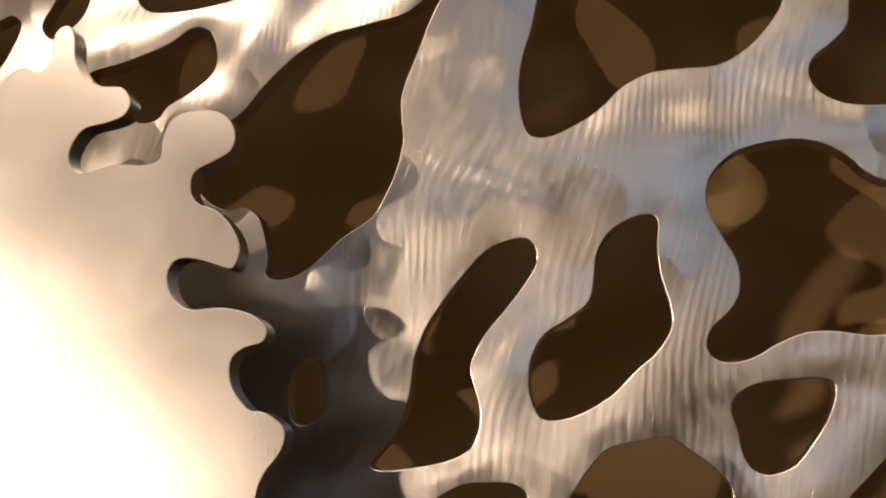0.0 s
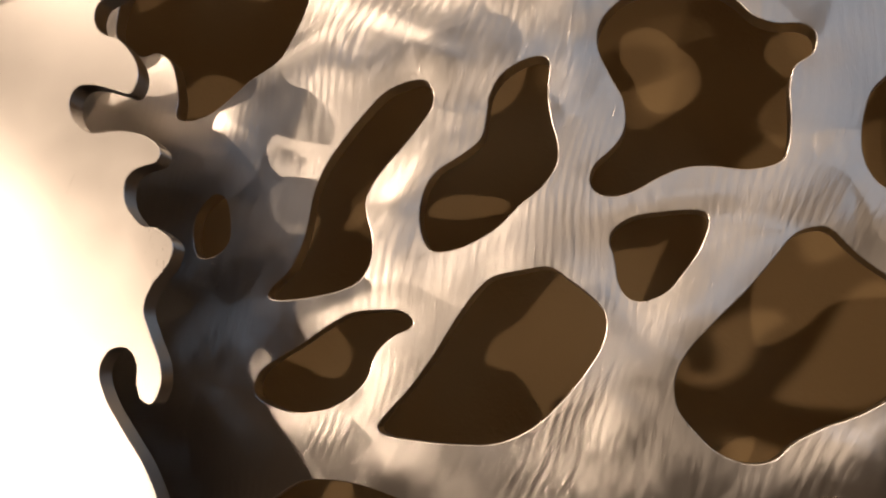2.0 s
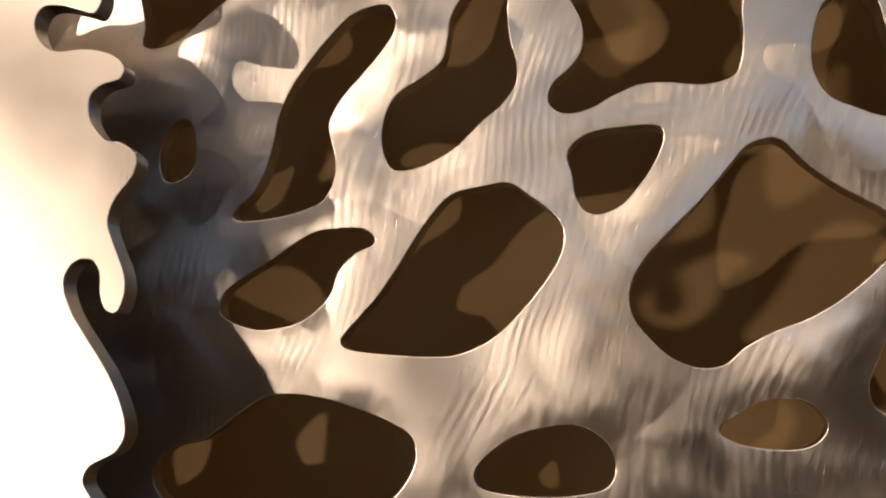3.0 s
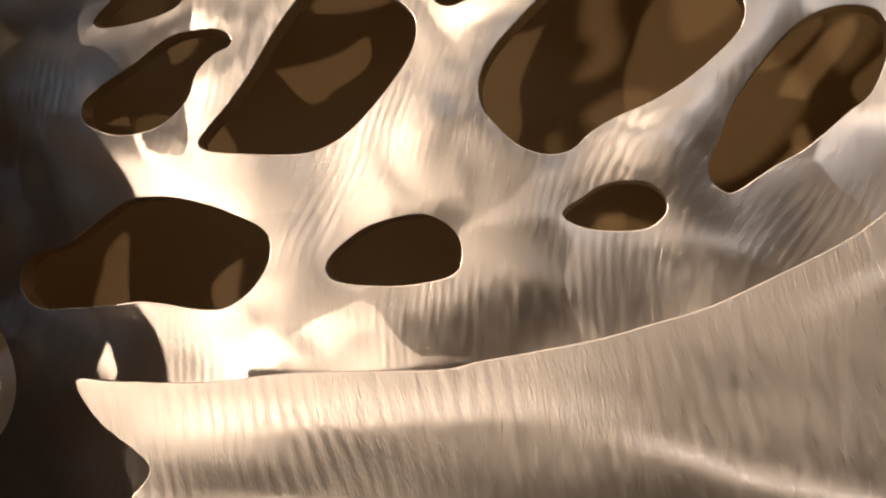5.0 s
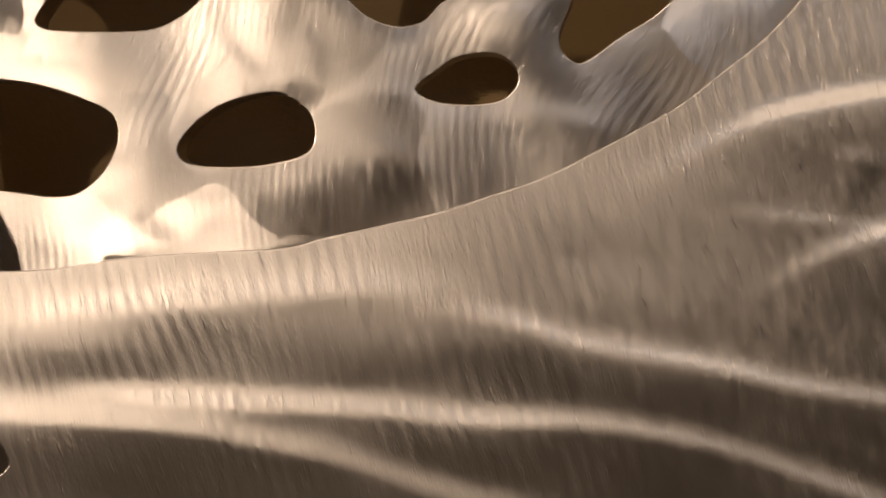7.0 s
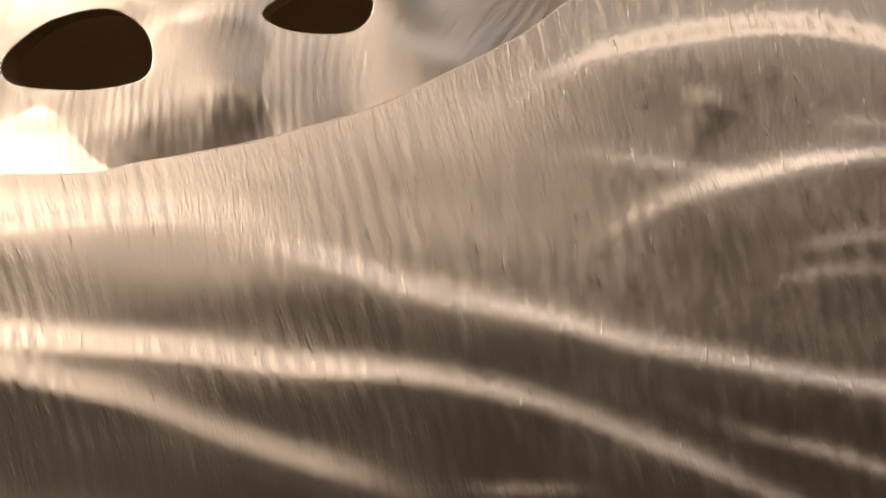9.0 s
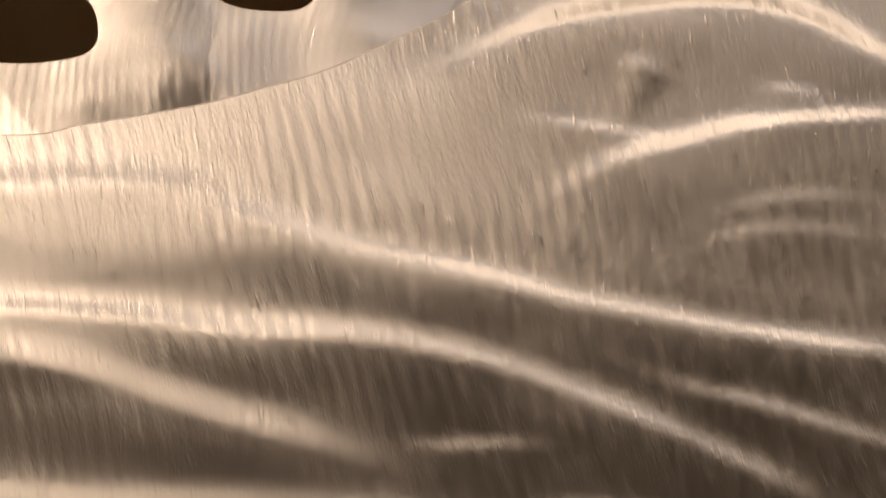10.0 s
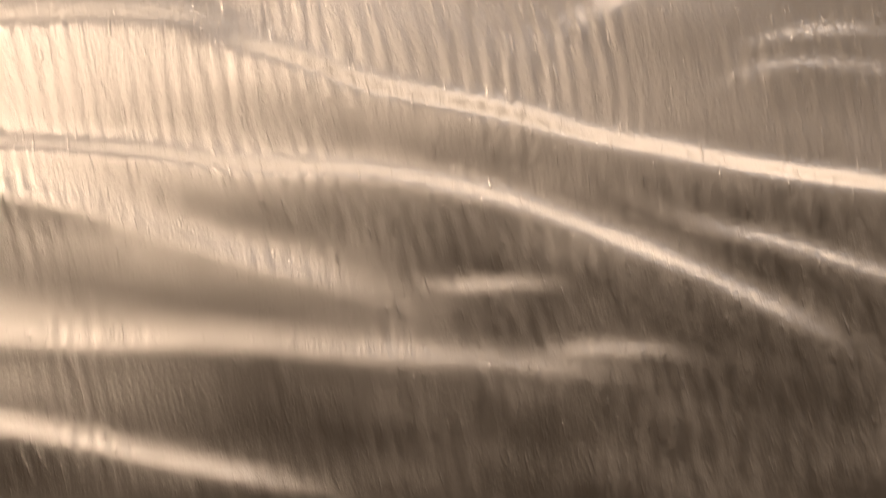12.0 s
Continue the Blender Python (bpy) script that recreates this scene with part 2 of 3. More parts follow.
# The lobed edge of the front sheet, in millimetres, from the top down.
EDGE_UPPER = [(-190.5, 117.7), (-183.6, 121.7), (-176.0, 119.2), (-171.2, 125.3), (-170.6, 134.5), (-166.0, 137.6), (-162.2, 132.5),
    (-161.1, 123.2), (-156.4, 115.2), (-149.0, 111.4), (-140.7, 110.1), (-136.8, 104.2), (-139.2, 98.8), (-146.7, 96.5),
    (-154.7, 94.9), (-159.4, 89.3), (-160.2, 82.8), (-155.1, 77.4), (-141.9, 80.1), (-130.5, 79.3), (-123.5, 81.4), (-122.6,
    88.9), (-119.2, 96.2), (-110.4, 98.8)]
EDGE_MIDDLE = [(-100.4, 96.9), (-94.6, 90.1), (-95.4, 82.7), (-101.7, 78.9), (-109.1, 75.2), (-110.5, 69.0), (-107.4, 63.6), (-99.6,
    60.1), (-92.9, 52.6), (-90.7, 45.4), (-93.3, 39.5), (-99.8, 41.2), (-108.4, 43.6), (-114.9, 43.0), (-117.6, 37.5),
    (-115.2, 30.4), (-108.5, 25.6), (-96.9, 25.8), (-86.4, 23.5), (-80.0, 18.5), (-80.8, 13.7), (-87.9, 11.6), (-92.2, 7.3),
    (-91.4, -1.3), (-85.0, -8.9)]
EDGE_LOWER = [(-78.9, -10.1), (-72.4, -15.1), (-72.9, -22.1), (-78.8, -30.0), (-81.3, -38.0), (-78.5, -46.0), (-73.8, -55.9), (-72.7,
    -63.7), (-75.3, -70.1), (-79.7, -69.1), (-82.1, -63.6), (-82.7, -56.8), (-86.6, -51.8), (-93.1, -52.7), (-96.3, -59.6),
    (-92.6, -69.4), (-83.9, -81.0), (-76.7, -90.4), (-70.6, -101.6), (-68.4, -109.8), (-71.4, -116.3), (-80.3, -121.1),
    (-82.5, -126.7)]
WAVE_TOP = [(-24.5, -161.9), (-11.7, -161.6), (17.0, -161.4), (44.4, -158.2), (70.8, -156.9), (92.8, -156.2), (104.3, -153.6),
    (120.5, -150.5), (137.8, -146.9), (151.6, -142.9), (166.7, -138.2), (181.5, -131.3), (202.4, -120.5), (214.0, -112.0),
    (224.1, -104.4), (232.6, -96.0)]
WAVE_SIDE = [(-24.1, -162.1), (-15.9, -174.3), (1.6, -186.8), (-3.8, -196.7), (-7.7, -203.9), (-3.7, -208.5), (-7.5, -204.7), (-0.1,
    -208.0), (6.1, -218.3), (2.2, -223.2), (-6.4, -225.2)]

# Ground ridges of the wave sheet: line in millimetres, half width, height.
RIDGES = []
RIDGES.append(([(182.8, -143.6), (194.0, -137.6), (207.9, -130.9), (221.7, -125.0), (235.5, -121.2), (249.2, -118.8), (262.9, -117.5),
    (276.6, -118.2), (290.4, -121.3), (299.8, -125.8), (315.4, -134.3), (332.2, -144.8)], 4.50, 1.44))
RIDGES.append(([(213.9, -175.3), (223.6, -169.2), (234.6, -162.5), (244.2, -157.9), (257.9, -154.0), (271.5, -150.1), (285.1, -148.0),
    (301.0, -146.4), (318.8, -145.8), (339.0, -147.3)], 4.50, 1.52))
RIDGES.append(([(122.4, -169.9), (137.2, -172.3), (148.9, -174.7), (160.7, -177.9), (173.9, -182.5), (188.5, -185.5), (203.0, -187.9),
    (217.4, -190.9), (231.7, -194.6), (253.1, -198.0), (274.2, -201.4), (304.6, -205.1), (322.8, -207.1), (343.2, -208.3)], 4.50, 1.75))
RIDGES.append(([(14.0, -196.5), (46.0, -198.5), (77.7, -199.8), (97.4, -200.5), (119.9, -201.4), (137.8, -203.6), (152.6, -204.5), (167.3, -204.6), (181.9, -205.4),
    (196.5, -207.7), (211.0, -210.7), (225.5, -215.1), (240.0, -220.2), (254.4, -225.4), (268.8, -231.2), (283.1, -237.7),
    (300.4, -246.2), (314.7, -252.7)], 5.00, 2.43))
RIDGES.append(([(236.5, -207.4), (250.9, -212.5), (265.2, -216.9), (282.2, -220.4), (305.9, -227.1), (324.4, -231.9), (345.3, -238.0)], 3.50, 1.52))
RIDGES.append(([(-40.0, -201.0), (5.0, -203.0), (40.0, -205.0), (68.6, -207.3), (77.8, -209.2), (93.0, -212.2), (108.1, -215.3), (123.2, -219.8), (145.7, -226.2), (168.1, -232.5),
    (182.9, -236.2), (197.5, -238.4)], 7.00, 1.98))
RIDGES.append(([(28.0, -247.0), (54.0, -248.0), (83.2, -248.9), (105.4, -249.7), (127.4, -249.0), (149.4, -249.0), (171.2, -250.5), (216.0, -252.0), (262.0, -257.0)], 6.00, 1.22))
RIDGES.append(([(183.8, -232.7), (199.6, -233.4), (216.8, -232.4), (236.9, -232.8)], 3.50, 1.06))
RIDGES.append(([(30.0, -263.0), (56.0, -267.0), (83.6, -271.7), (105.8, -275.3), (128.0, -279.4), (150.1, -283.0), (172.1, -286.6), (186.7, -289.2)], 4.50, 1.52))
RIDGES.append(([(214.5, -249.1), (235.9, -248.1), (254.5, -248.5), (270.2, -253.0)], 3.50, 0.99))
RIDGES.append(([(240.2, -132.9), (250.0, -134.7), (257.8, -139.3)], 3.00, 0.68))
RIDGES.append(([(273.7, -141.0), (284.6, -140.0), (300.8, -142.9)], 3.00, 0.68))
RIDGES.append(([(-14.6, -179.2), (4.2, -175.0), (31.4, -171.9), (57.9, -169.6), (83.6, -167.8), (108.7, -166.4), (133.0, -166.4),
    (153.6, -168.6), (166.0, -171.5)], 7.00, 1.60))
RIDGES.append(([(258.4, -186.3), (268.8, -178.6), (283.9, -175.2), (299.0, -175.7), (316.9, -177.6)], 2.60, 0.61))
RIDGES.append(([(261.2, -174.2), (276.3, -169.4), (291.4, -166.8), (316.9, -167.3)], 2.60, 0.61))
RIDGES.append(([(206.8, -149.8), (218.7, -148.8), (230.8, -150.0), (245.9, -151.9), (264.0, -153.8)], 2.60, 0.61))

# Broad strokes of the grinder on the perforated panel.
PANEL_RIDGES = []
PANEL_RIDGES.append(([(-48.5, 88.4), (-23.6, 83.3), (-1.7, 74.1), (19.4, 64.1), (37.8, 57.7)], 5.0, 0.6))
PANEL_RIDGES.append(([(-97.3, 131.8), (-87.8, 143.4), (-78.2, 155.1), (-71.0, 164.5)], 5.0, 0.6))
PANEL_RIDGES.append(([(-120.9, 126.4), (-112.7, 140.8), (-104.4, 155.3), (-98.6, 167.5)], 5.0, 0.6))
PANEL_RIDGES.append(([(71.7, 105.6), (73.1, 95.5), (79.4, 84.9)], 5.0, 0.6))
PANEL_RIDGES.append(([(45.2, -4.6), (59.9, -15.4), (74.1, -31.0), (84.0, -49.1), (95.5, -64.7)], 5.0, 0.6))
PANEL_RIDGES.append(([(76.1, 0.0), (107.8, -3.8), (136.2, -8.5), (159.6, -17.7)], 5.0, 0.6))
PANEL_RIDGES.append(([(128.6, -82.9), (143.2, -75.0), (157.1, -79.3), (171.8, -88.7)], 5.0, 0.6))
PANEL_RIDGES.append(([(55.4, -71.4), (60.6, -87.0), (72.4, -100.0), (83.9, -105.2)], 5.0, 0.6))
PANEL_RIDGES.append(([(-14.9, -0.1), (-6.3, 9.7), (2.2, 20.6), (7.5, 29.4)], 5.0, 0.6))
PANEL_RIDGES.append(([(141.7, -116.2), (161.6, -113.8), (179.2, -117.5), (196.1, -125.1)], 5.0, 0.6))
PANEL_RIDGES.append(([(22.2, -142.5), (29.8, -149.4), (46.6, -157.1)], 5.0, 0.6))
PANEL_RIDGES.append(([(73.0, -60.1), (82.2, -67.5), (92.2, -74.3)], 5.0, 0.6))
PANEL_RIDGES.append(([(91.3, -77.9), (92.3, -95.7), (96.3, -108.4)], 5.0, 0.6))
PANEL_RIDGES.append(([(140.2, -78.2), (158.6, -73.2), (175.0, -62.7)], 5.0, 0.6))
PANEL_RIDGES.append(([(100.2, -119.1), (115.6, -123.1), (128.7, -132.6), (136.0, -144.6)], 5.0, 0.6))
PANEL_RIDGES.append(([(73.8, -2.4), (95.0, 6.9), (109.8, 9.5), (125.1, 4.5)], 5.0, 0.6))

# ---- building helpers ----
from mathutils.geometry import delaunay_2d_cdt


def smooth_loop(points, closed=True, step=1.4):
    """A Catmull-Rom line through the points, in steps of about `step` millimetres."""
    p = np.array(points, float)
    n = len(p)
    out = []
    for i in range(n if closed else n - 1):
        if closed:
            a, b, c, d = p[i - 1], p[i], p[(i + 1) % n], p[(i + 2) % n]
        else:
            a, b, c, d = p[max(i - 1, 0)], p[i], p[i + 1], p[min(i + 2, n - 1)]
        k = max(1, int(np.linalg.norm(c - b) / step))
        for j in range(k):
            u = j / k
            out.append(0.5 * (2 * b + (c - a) * u + (2 * a - 5 * b + 4 * c - d) * u * u + (3 * b - a - 3 * c + d) * u ** 3))
    if not closed:
        out.append(p[-1])
    return np.array(out)


def inside(q, loops):
    """Which of the points q lie in the sheet: an odd number of the loops' edges lies to their right."""
    hit = np.zeros(len(q), bool)
    for loop in loops:
        for (ax, az), (bx, bz) in zip(loop, np.roll(loop, -1, 0)):
            if az == bz:
                continue
            m = (az > q[:, 1]) != (bz > q[:, 1])
            hit ^= m & (q[:, 0] < (bx - ax) * (q[:, 1] - az) / (bz - az) + ax)
    return hit


def shrink(loop, loops, by):
    """The loop moved by that many millimetres into the metal."""
    d = np.roll(loop, -1, 0) - np.roll(loop, 1, 0)
    d /= np.maximum(np.linalg.norm(d, axis=1), 1e-6)[:, None]
    n = np.stack((-d[:, 1], d[:, 0]), 1)
    probe = inside(loop[:: max(1, len(loop) // 9)] + 0.4 * n[:: max(1, len(loop) // 9)], loops)
    return loop + (by if probe.mean() > 0.5 else -by) * n


def sheet(name, outline, holes, front, thick, cell, relief, grind, metal, parent, label, dense=(-1e9, 1e9, -1e9, 1e9)):
    """A cut sheet in the plane of the wall: relief on its face, a small chamfer round every cut, thick edges and a back."""
    loops = [outline] + holes
    bevel = 0.32
    rims = [shrink(l, loops, bevel) for l in loops]
    lo, hi = outline.min(0), outline.max(0)
    gx, gz = np.meshgrid(np.arange(lo[0], hi[0], cell), np.arange(lo[1], hi[1], cell))
    grid = np.stack((gx.ravel(), gz.ravel()), 1)
    rng = np.random.default_rng(4)
    grid += rng.uniform(-0.2, 0.2, grid.shape) * cell
    every = np.concatenate(rims)
    spare = rng.random(len(grid)) < 0.04
    fine = (grid[:, 0] > dense[0]) & (grid[:, 0] < dense[1]) & (grid[:, 1] > dense[2]) & (grid[:, 1] < dense[3])
    grid = grid[fine | spare]
    grid = grid[inside(grid, rims)]
    near = np.ones(len(grid), bool)
    for i in range(0, len(grid), 2000):
        d = ((grid[i:i + 2000, None, :] - every[None, ::2, :]) ** 2).sum(2).min(1)
        near[i:i + 2000] = d > (0.75 * cell) ** 2
    grid = grid[near]
    pts = np.concatenate((every, grid))
    edges, base = [], 0
    for l in rims:
        edges += [(base + i, base + (i + 1) % len(l)) for i in range(len(l))]
        base += len(l)
    v, _, f, _, _, _ = delaunay_2d_cdt([Vector(p) for p in pts], edges, [], 0, 1e-4)
    v = np.array([tuple(p) for p in v])
    f = np.array(f)
    mid = v[f].mean(1)
    f = f[inside(mid, rims)]
    h = relief(v)
    verts = [(x / 1000, front - y / 1000, z / 1000) for (x, z), y in zip(v, h)]
    a, b, c = v[f[:, 0]], v[f[:, 1]], v[f[:, 2]]
    area = (b[:, 0] - a[:, 0]) * (c[:, 1] - a[:, 1]) - (b[:, 1] - a[:, 1]) * (c[:, 0] - a[:, 0])
    f[area < 0] = f[area < 0][:, ::-1]
    faces = [tuple(int(i) for i in t) for t in f]
    back = len(verts)
    verts += [(x / 1000, front + thick, z / 1000) for x, z in v]
    faces += [tuple(int(i) + back for i in t[::-1]) for t in f]
    held = [np.tile(c, 2) for c in grind(v)]
    for rim, loop in zip(rims, loops):
        y = relief(rim)
        first, n = len(verts), len(loop)
        held = [np.concatenate((c, np.tile(r, 4))) for c, r in zip(held, grind(rim))]
        for k in range(4):
            ring = rim if k in (0, 3) else loop
            for i in range(n):
                depth = (front - y[i] / 1000, front - y[i] / 1000 + 0.4 * bevel / 1000, front + thick - 0.0002, front + thick)[k]
                verts.append((ring[i][0] / 1000, depth, ring[i][1] / 1000))
        for k in range(3):
            for i in range(n):
                j = (i + 1) % n
                faces.append((first + k * n + i, first + k * n + j, first + (k + 1) * n + j, first + (k + 1) * n + i))
    me = bpy.data.meshes.new(name)
    me.from_pydata(verts, [], faces)
    for what, values in zip(("grind", "across", "along"), held):
        me.attributes.new(what, "FLOAT", "POINT").data.foreach_set("value", np.array(values, np.float32))
    bm = bmesh.new()
    bm.from_mesh(me)
    side = {}
    for face in bm.faces:
        face.smooth = True
        side[face] = min(face.index // len(f), 2)
    spot_at = 2 * len(f)
    bm.faces.ensure_lookup_table()
    for loop in loops:
        for k in range(3):
            for face in bm.faces[spot_at:spot_at + len(loop)]:
                side[face] = 2 + k
            spot_at += len(loop)
    bmesh.ops.remove_doubles(bm, verts=bm.verts, dist=2e-6)
    for edge in bm.edges:
        edge.smooth = len({side[face] for face in edge.link_faces}) == 1
    bmesh.ops.recalc_face_normals(bm, faces=bm.faces)
    bm.to_mesh(me)
    bm.free()
    me.materials.append(metal)
    ob = new(name, me)
    ob.parent = parent
    if label:
        tagged(ob, label)
    return ob


def box(name, lo, hi, paint, label, category):
    bm = bmesh.new()
    bmesh.ops.create_cube(bm, size=1)
    for v in bm.verts:
        v.co = Vector([lo[i] if v.co[i] < 0 else hi[i] for i in range(3)])
    me = bpy.data.meshes.new(name)
    bm.to_mesh(me)
    bm.free()
    me.materials.append(paint)
    return tagged(new(name, me), label, category, kind="structure")


def ripple(q, size, seed):
    """Soft uneven swell, about -1 to 1, with forms of that many millimetres."""
    return np.array([noise.noise(Vector((x / size, z / size, seed))) for x, z in q])


# ---- the room ----
WALL_Y = 0.188
box("wall_north", (-2.82, WALL_Y, -1.5), (2.32, WALL_Y + 0.12, 1.75), WALL_PAINT, "ochre painted plaster wall behind the sculpture", "wall")
box("wall_south", (-2.82, -3.3, -1.5), (2.32, -3.18, 1.75), ROOM_PAINT, "dim plain painted wall of the room", "wall")
box("wall_west", (-2.82, -3.18, -1.5), (-2.7, WALL_Y, 1.75), REFLECTOR_PAINT, "unseen side wall, made pale as a reflector for the metal", "wall")
box("wall_east", (2.2, -3.18, -1.5), (2.32, WALL_Y, 1.75), ROOM_PAINT, "dim plain painted side wall", "wall")
box("floor", (-2.82, -3.3, -1.6), (2.32, WALL_Y + 0.12, -1.5), BOUNCE_FLOOR, "unseen smooth floor, made pale to bounce light to the metal", "floor")
box("ceiling", (-2.82, -3.3, 1.75), (2.32, WALL_Y + 0.12, 1.85), ROOM_PAINT, "dim painted ceiling of the room", "ceiling")

# ---- the sculpture ----
sculpture = tagged(new("wall_sculpture"), "layered cut-out sculpture of ground aluminium sheets before an ochre wall", "sculpture")

# perforated panel
def panel_grind(q):
    """Strokes that swing to either side of upright from place to place."""
    lean = 0.55 * ripple(q, 75, 5.0) + 0.25 * ripple(q, 30, 8.0) + 0.1
    across = q[:, 0] - 0.2 * q[:, 1] + 16 * ripple(q, 80, 21.0)
    return math.pi / 2 + lean, across / 1000, (q[:, 1] + 0.2 * q[:, 0]) / 1000


def sheet_grind(q):
    turn = math.pi / 2 + 0.05 * ripple(q, 30, 3.0)
    return turn, q[:, 0] / 1000, q[:, 1] / 1000


def edge_distance(q, points):
    out = np.full(len(q), 1e9)
    for i in range(0, len(q), 1500):
        out[i:i + 1500] = np.sqrt(((q[i:i + 1500, None, :] - points[None]) ** 2).sum(2).min(1))
    return out


def along(q, line):
    """Distance of the points q from a line, with a fade towards its two ends."""
    p = smooth_loop(line, closed=False, step=3)
    best = np.full(len(q), 1e9)
    fade = np.zeros(len(q))
    run = np.concatenate(([0], np.cumsum(np.linalg.norm(np.diff(p, axis=0), axis=1))))
    taper = min(45.0, 0.45 * run[-1])
    for i in range(len(p) - 1):
        a, d = p[i], p[i + 1] - p[i]
        u = np.clip(((q - a) @ d) / (d @ d), 0, 1)
        off = q - a - u[:, None] * d
        s = np.sign(d[0] * off[:, 1] - d[1] * off[:, 0])
        dist = np.linalg.norm(off, axis=1)
        m = dist < np.abs(best)
        best[m] = (s * dist)[m]
        r = run[i] + u * (run[i + 1] - run[i])
        fade[m] = np.clip(np.minimum(r, run[-1] - r) / taper, 0.0, 1)[m]
    return best, fade * fade * (3 - 2 * fade)


def raise_ridges(h, q, ridges, steep):
    """Ground ridges, the tallest about as steep as that on the upper flank, with a longer, gentler lower one."""
    for line, width, height in ridges:
        d, fade = along(q, line)
        e = d / (0.85 * width) + 0.7
        rise = 0.99 * steep * width * min(1.15, max(0.6, height / width / 0.36))
        h += rise * fade * np.exp(-np.where(e > 0, e, e / 4.0) ** 2)
    return h


def panel_relief(q):
    """The bridges between the cut-outs are rounded off towards their edges, on a softly uneven sheet."""
    round_off = 1.0 - np.exp(-edge_distance(q, CUTS) / 7.0)
    return raise_ridges(0.7 * round_off + 2.3 * ripple(q, 42, 1.5) + 0.35 * ripple(q, 17, 4.5), q, PANEL_RIDGES, 0.21)


def blob(x, z, size, seed):
    """A rounded, uneven cut-out about a centre."""
    rnd = random.Random(seed)
    lean, long = rnd.uniform(0, 3.1), rnd.uniform(1.1, 1.9)
    out = []
    for i in range(12):
        a = i * math.tau / 12
        r = size * (1 + 0.22 * math.sin(2 * a + rnd.random() * 0.4 + seed) + 0.1 * math.sin(3 * a + seed))
        u, v = r * long ** 0.5 * math.cos(a), r / long ** 0.5 * math.sin(a)
        out.append((x + u * math.cos(lean) - v * math.sin(lean), z + u * math.sin(lean) + v * math.cos(lean)))
    return out


# the cut-out pattern goes on over the unseen panel, generated to dapple wall light
BEYOND = []
for row in range(-2, 6):
    for col in range(-8, 7):
        n = row * 31 + col * 7 + 500
        x, z = col * 84 + 42 * (row % 2) + (n * 37 % 13) - 6, row * 78 + (n * 53 % 11) + 3
        if -290 < x < 300 and z < 222 or not -590 < x < 440 or not -130 < z < 405:
            continue
        BEYOND.append(smooth_loop(blob(x, z, 19 + n % 6, n), step=3))
PANEL_HOLES = [smooth_loop(h) for h in HOLES] + BEYOND
CUTS = np.concatenate([h[::2] for h in PANEL_HOLES[:len(HOLES)]])
# outer edge of the panel, out of view, wide enough to shade the wall
PANEL_OUTLINE = smooth_loop([(-640, 440), (-400, 470), (-100, 455), (150, 468), (350, 450), (480, 420), (510, 200), (490, 0), (505, -200), (480, -420),
    (200, -436), (-100, -425), (-400, -436), (-640, -420), (-655, -150), (-645, 150)], step=6)
sheet("perforated_panel", PANEL_OUTLINE, PANEL_HOLES, 0.0, 0.008, 2.4, panel_relief, panel_grind,
      PANEL_METAL, sculpture, "perforated aluminium panel with swirling grinder marks", dense=(-245, 310, -200, 185))

# front sheet with a lobed edge
# the outline after EDGE_LOWER is unseen, extended to shade panel and wall
FRONT_OUTLINE = smooth_loop([(-345, 128), (-300, 135), (-250, 122), (-215, 124), (-198, 108)] + EDGE_UPPER + EDGE_MIDDLE + EDGE_LOWER
    + [(-76, -134), (-65, -141), (-57, -153), (-54, -166), (-58, -179), (-70, -192), (-64, -208), (-58, -222), (-62, -240), (-72, -256), (-66, -280),
       (-60, -310), (-80, -350), (-110, -390), (-200, -410), (-345, -400), (-356, -150), (-350, 20)])
TEAR = smooth_loop([(-74, -148), (-79, -156), (-79, -165), (-67, -165), (-69, -156)])


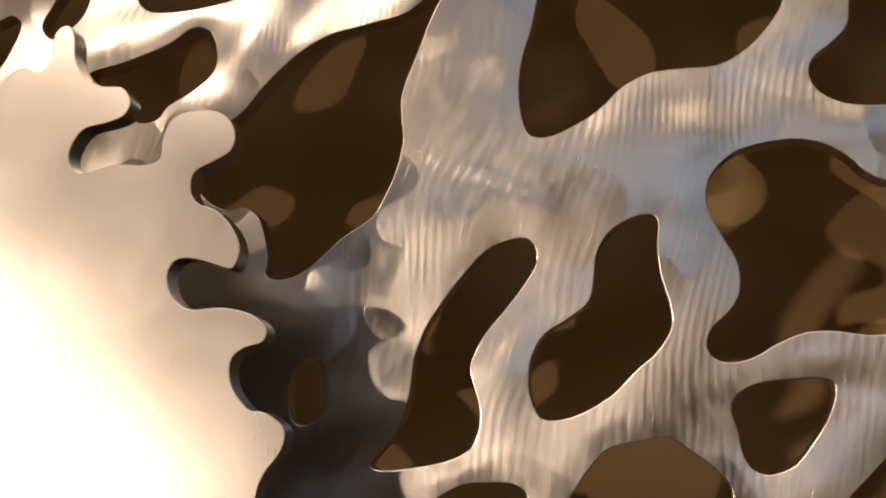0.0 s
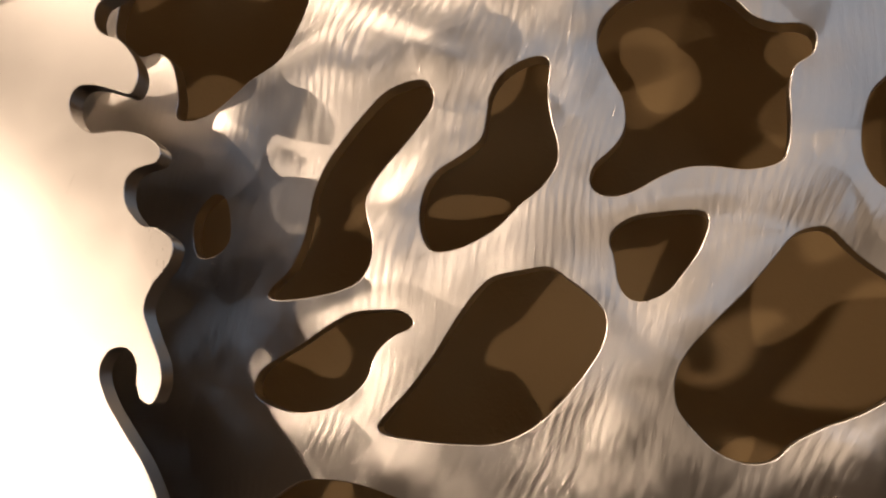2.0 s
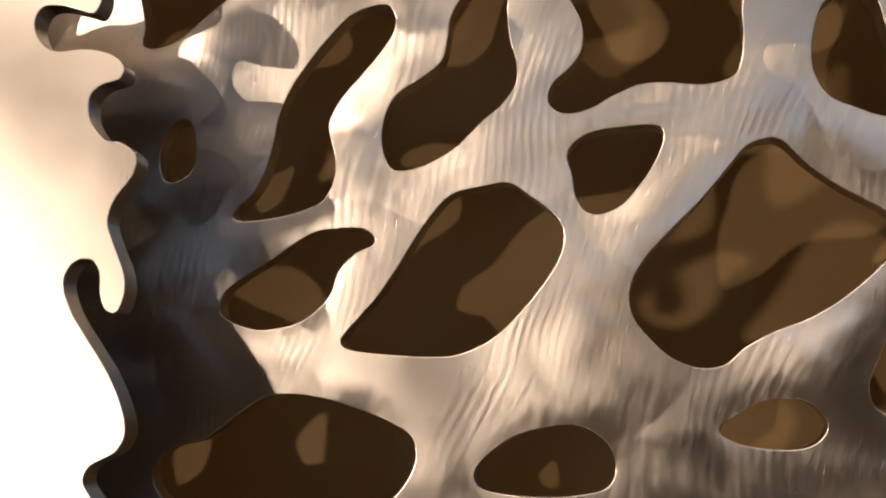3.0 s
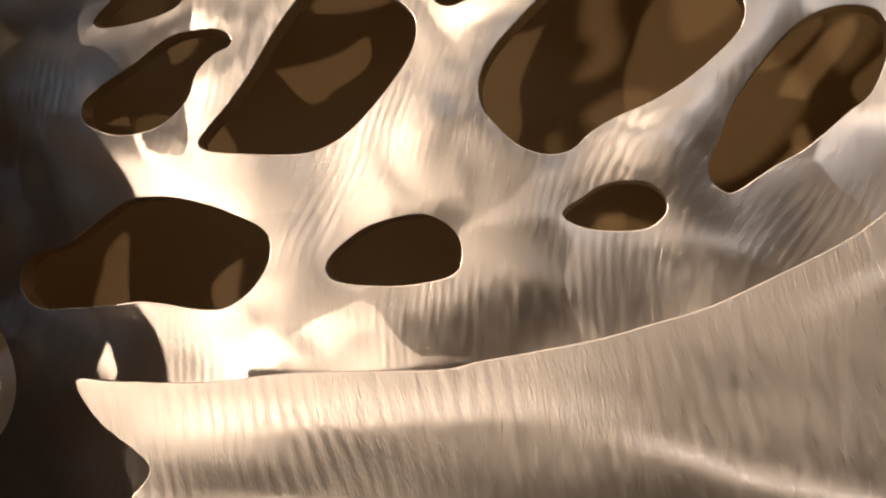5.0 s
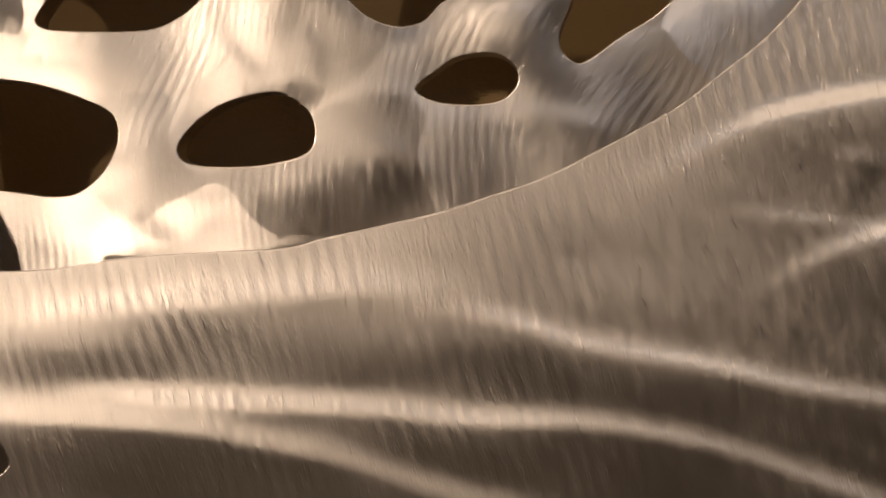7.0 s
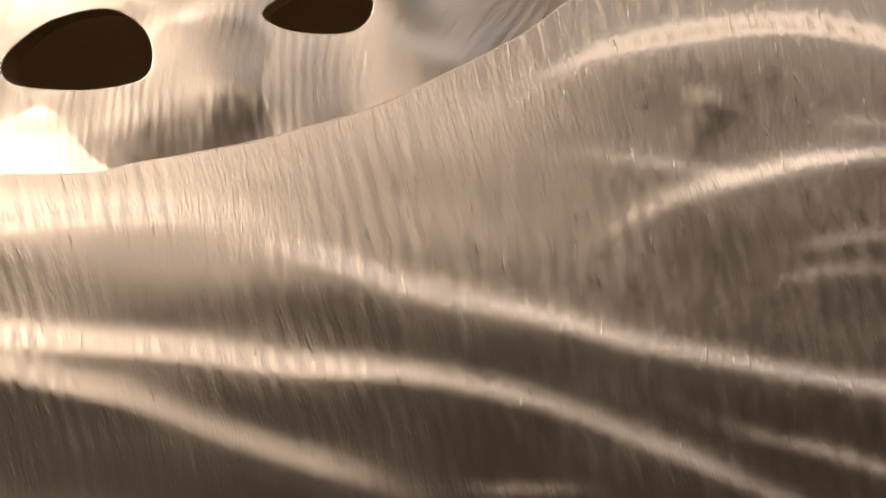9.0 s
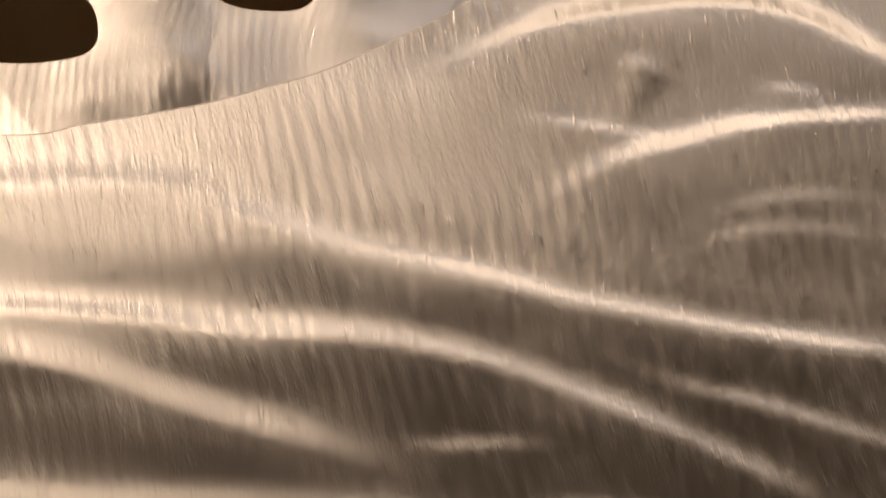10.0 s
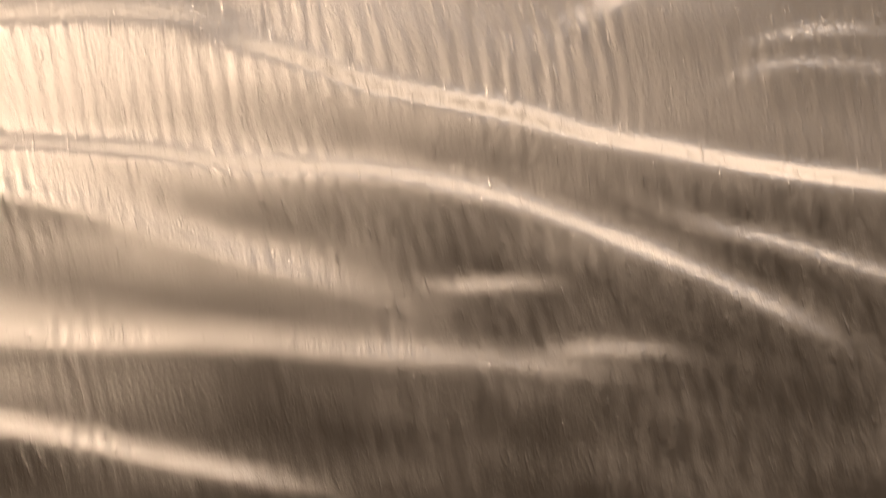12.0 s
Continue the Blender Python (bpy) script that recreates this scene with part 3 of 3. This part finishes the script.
sheet("lobed_sheet", FRONT_OUTLINE, [TEAR], -0.043, 0.008, 4.0, lambda q: 0.3 * ripple(q, 70, 9.0), sheet_grind,
      SHEET_METAL, sculpture, "satin aluminium sheet with a lobed edge")


def wave_relief(q):
    h = 0.35 * ripple(q, 55, 6.0) + 0.03 * ripple(q, 12, 8.0) + 0.22 * ripple(q * (0.28, 1) + (0, 0.06) * q[:, ::-1], 13, 31.0)
    h += 0.00042 * np.maximum(-192 - q[:, 1], 0) ** 2  # the sheet bows out towards its foot
    return raise_ridges(h, q, RIDGES, 0.29)


def wave_grind(q):
    """Upright strokes that lean and bow a little from place to place."""
    lean = 0.10 * ripple(q, 45, 5.0) - 0.06
    across = q[:, 0] + 0.24 * (q[:, 1] + 200) + 4 * ripple(q, 50, 15.0)
    return math.pi / 2 + lean, across / 1000, q[:, 1] / 1000


WAVE_OUTLINE = smooth_loop(WAVE_TOP + [(242, -84), (252, -66), (268, -50), (300, -38), (350, -34), (420, -60), (430, -200), (420, -380), (200, -390),
    (60, -384), (0, -370), (-14, -320), (-6, -280), (-14, -250), (-10, -232)] + WAVE_SIDE[:0:-1])
sheet("wave_sheet", WAVE_OUTLINE, [], -0.046, 0.0035, 1.5, wave_relief, wave_grind,
      WAVE_METAL, sculpture, "aluminium sheet ground in flowing wave-like ridges")


def pin(x, y0, y1, z):
    """A round stand-off rod that carries a sheet."""
    bm = bmesh.new()
    bmesh.ops.create_cone(bm, cap_ends=True, segments=20, radius1=0.006, radius2=0.006, depth=y1 - y0,
                          matrix=pose(x, (y0 + y1) / 2, z, 90, 0, 0))
    me = bpy.data.meshes.new("stand_off")
    bm.to_mesh(me)
    bm.free()
    me.materials.append(SHEET_METAL)
    ob = new("stand_off", me)
    ob.parent = sculpture


for x, z in ((-0.60, 0.40), (0.46, 0.40), (0.42, -0.34), (-0.60, -0.36)):
    pin(x, 0.004, WALL_Y + 0.004, z)
for x, z in ((-0.25, 0.06), (-0.25, -0.17), (0.10, -0.185), (0.33, -0.17)):
    pin(x, -0.04, 0.004, z)
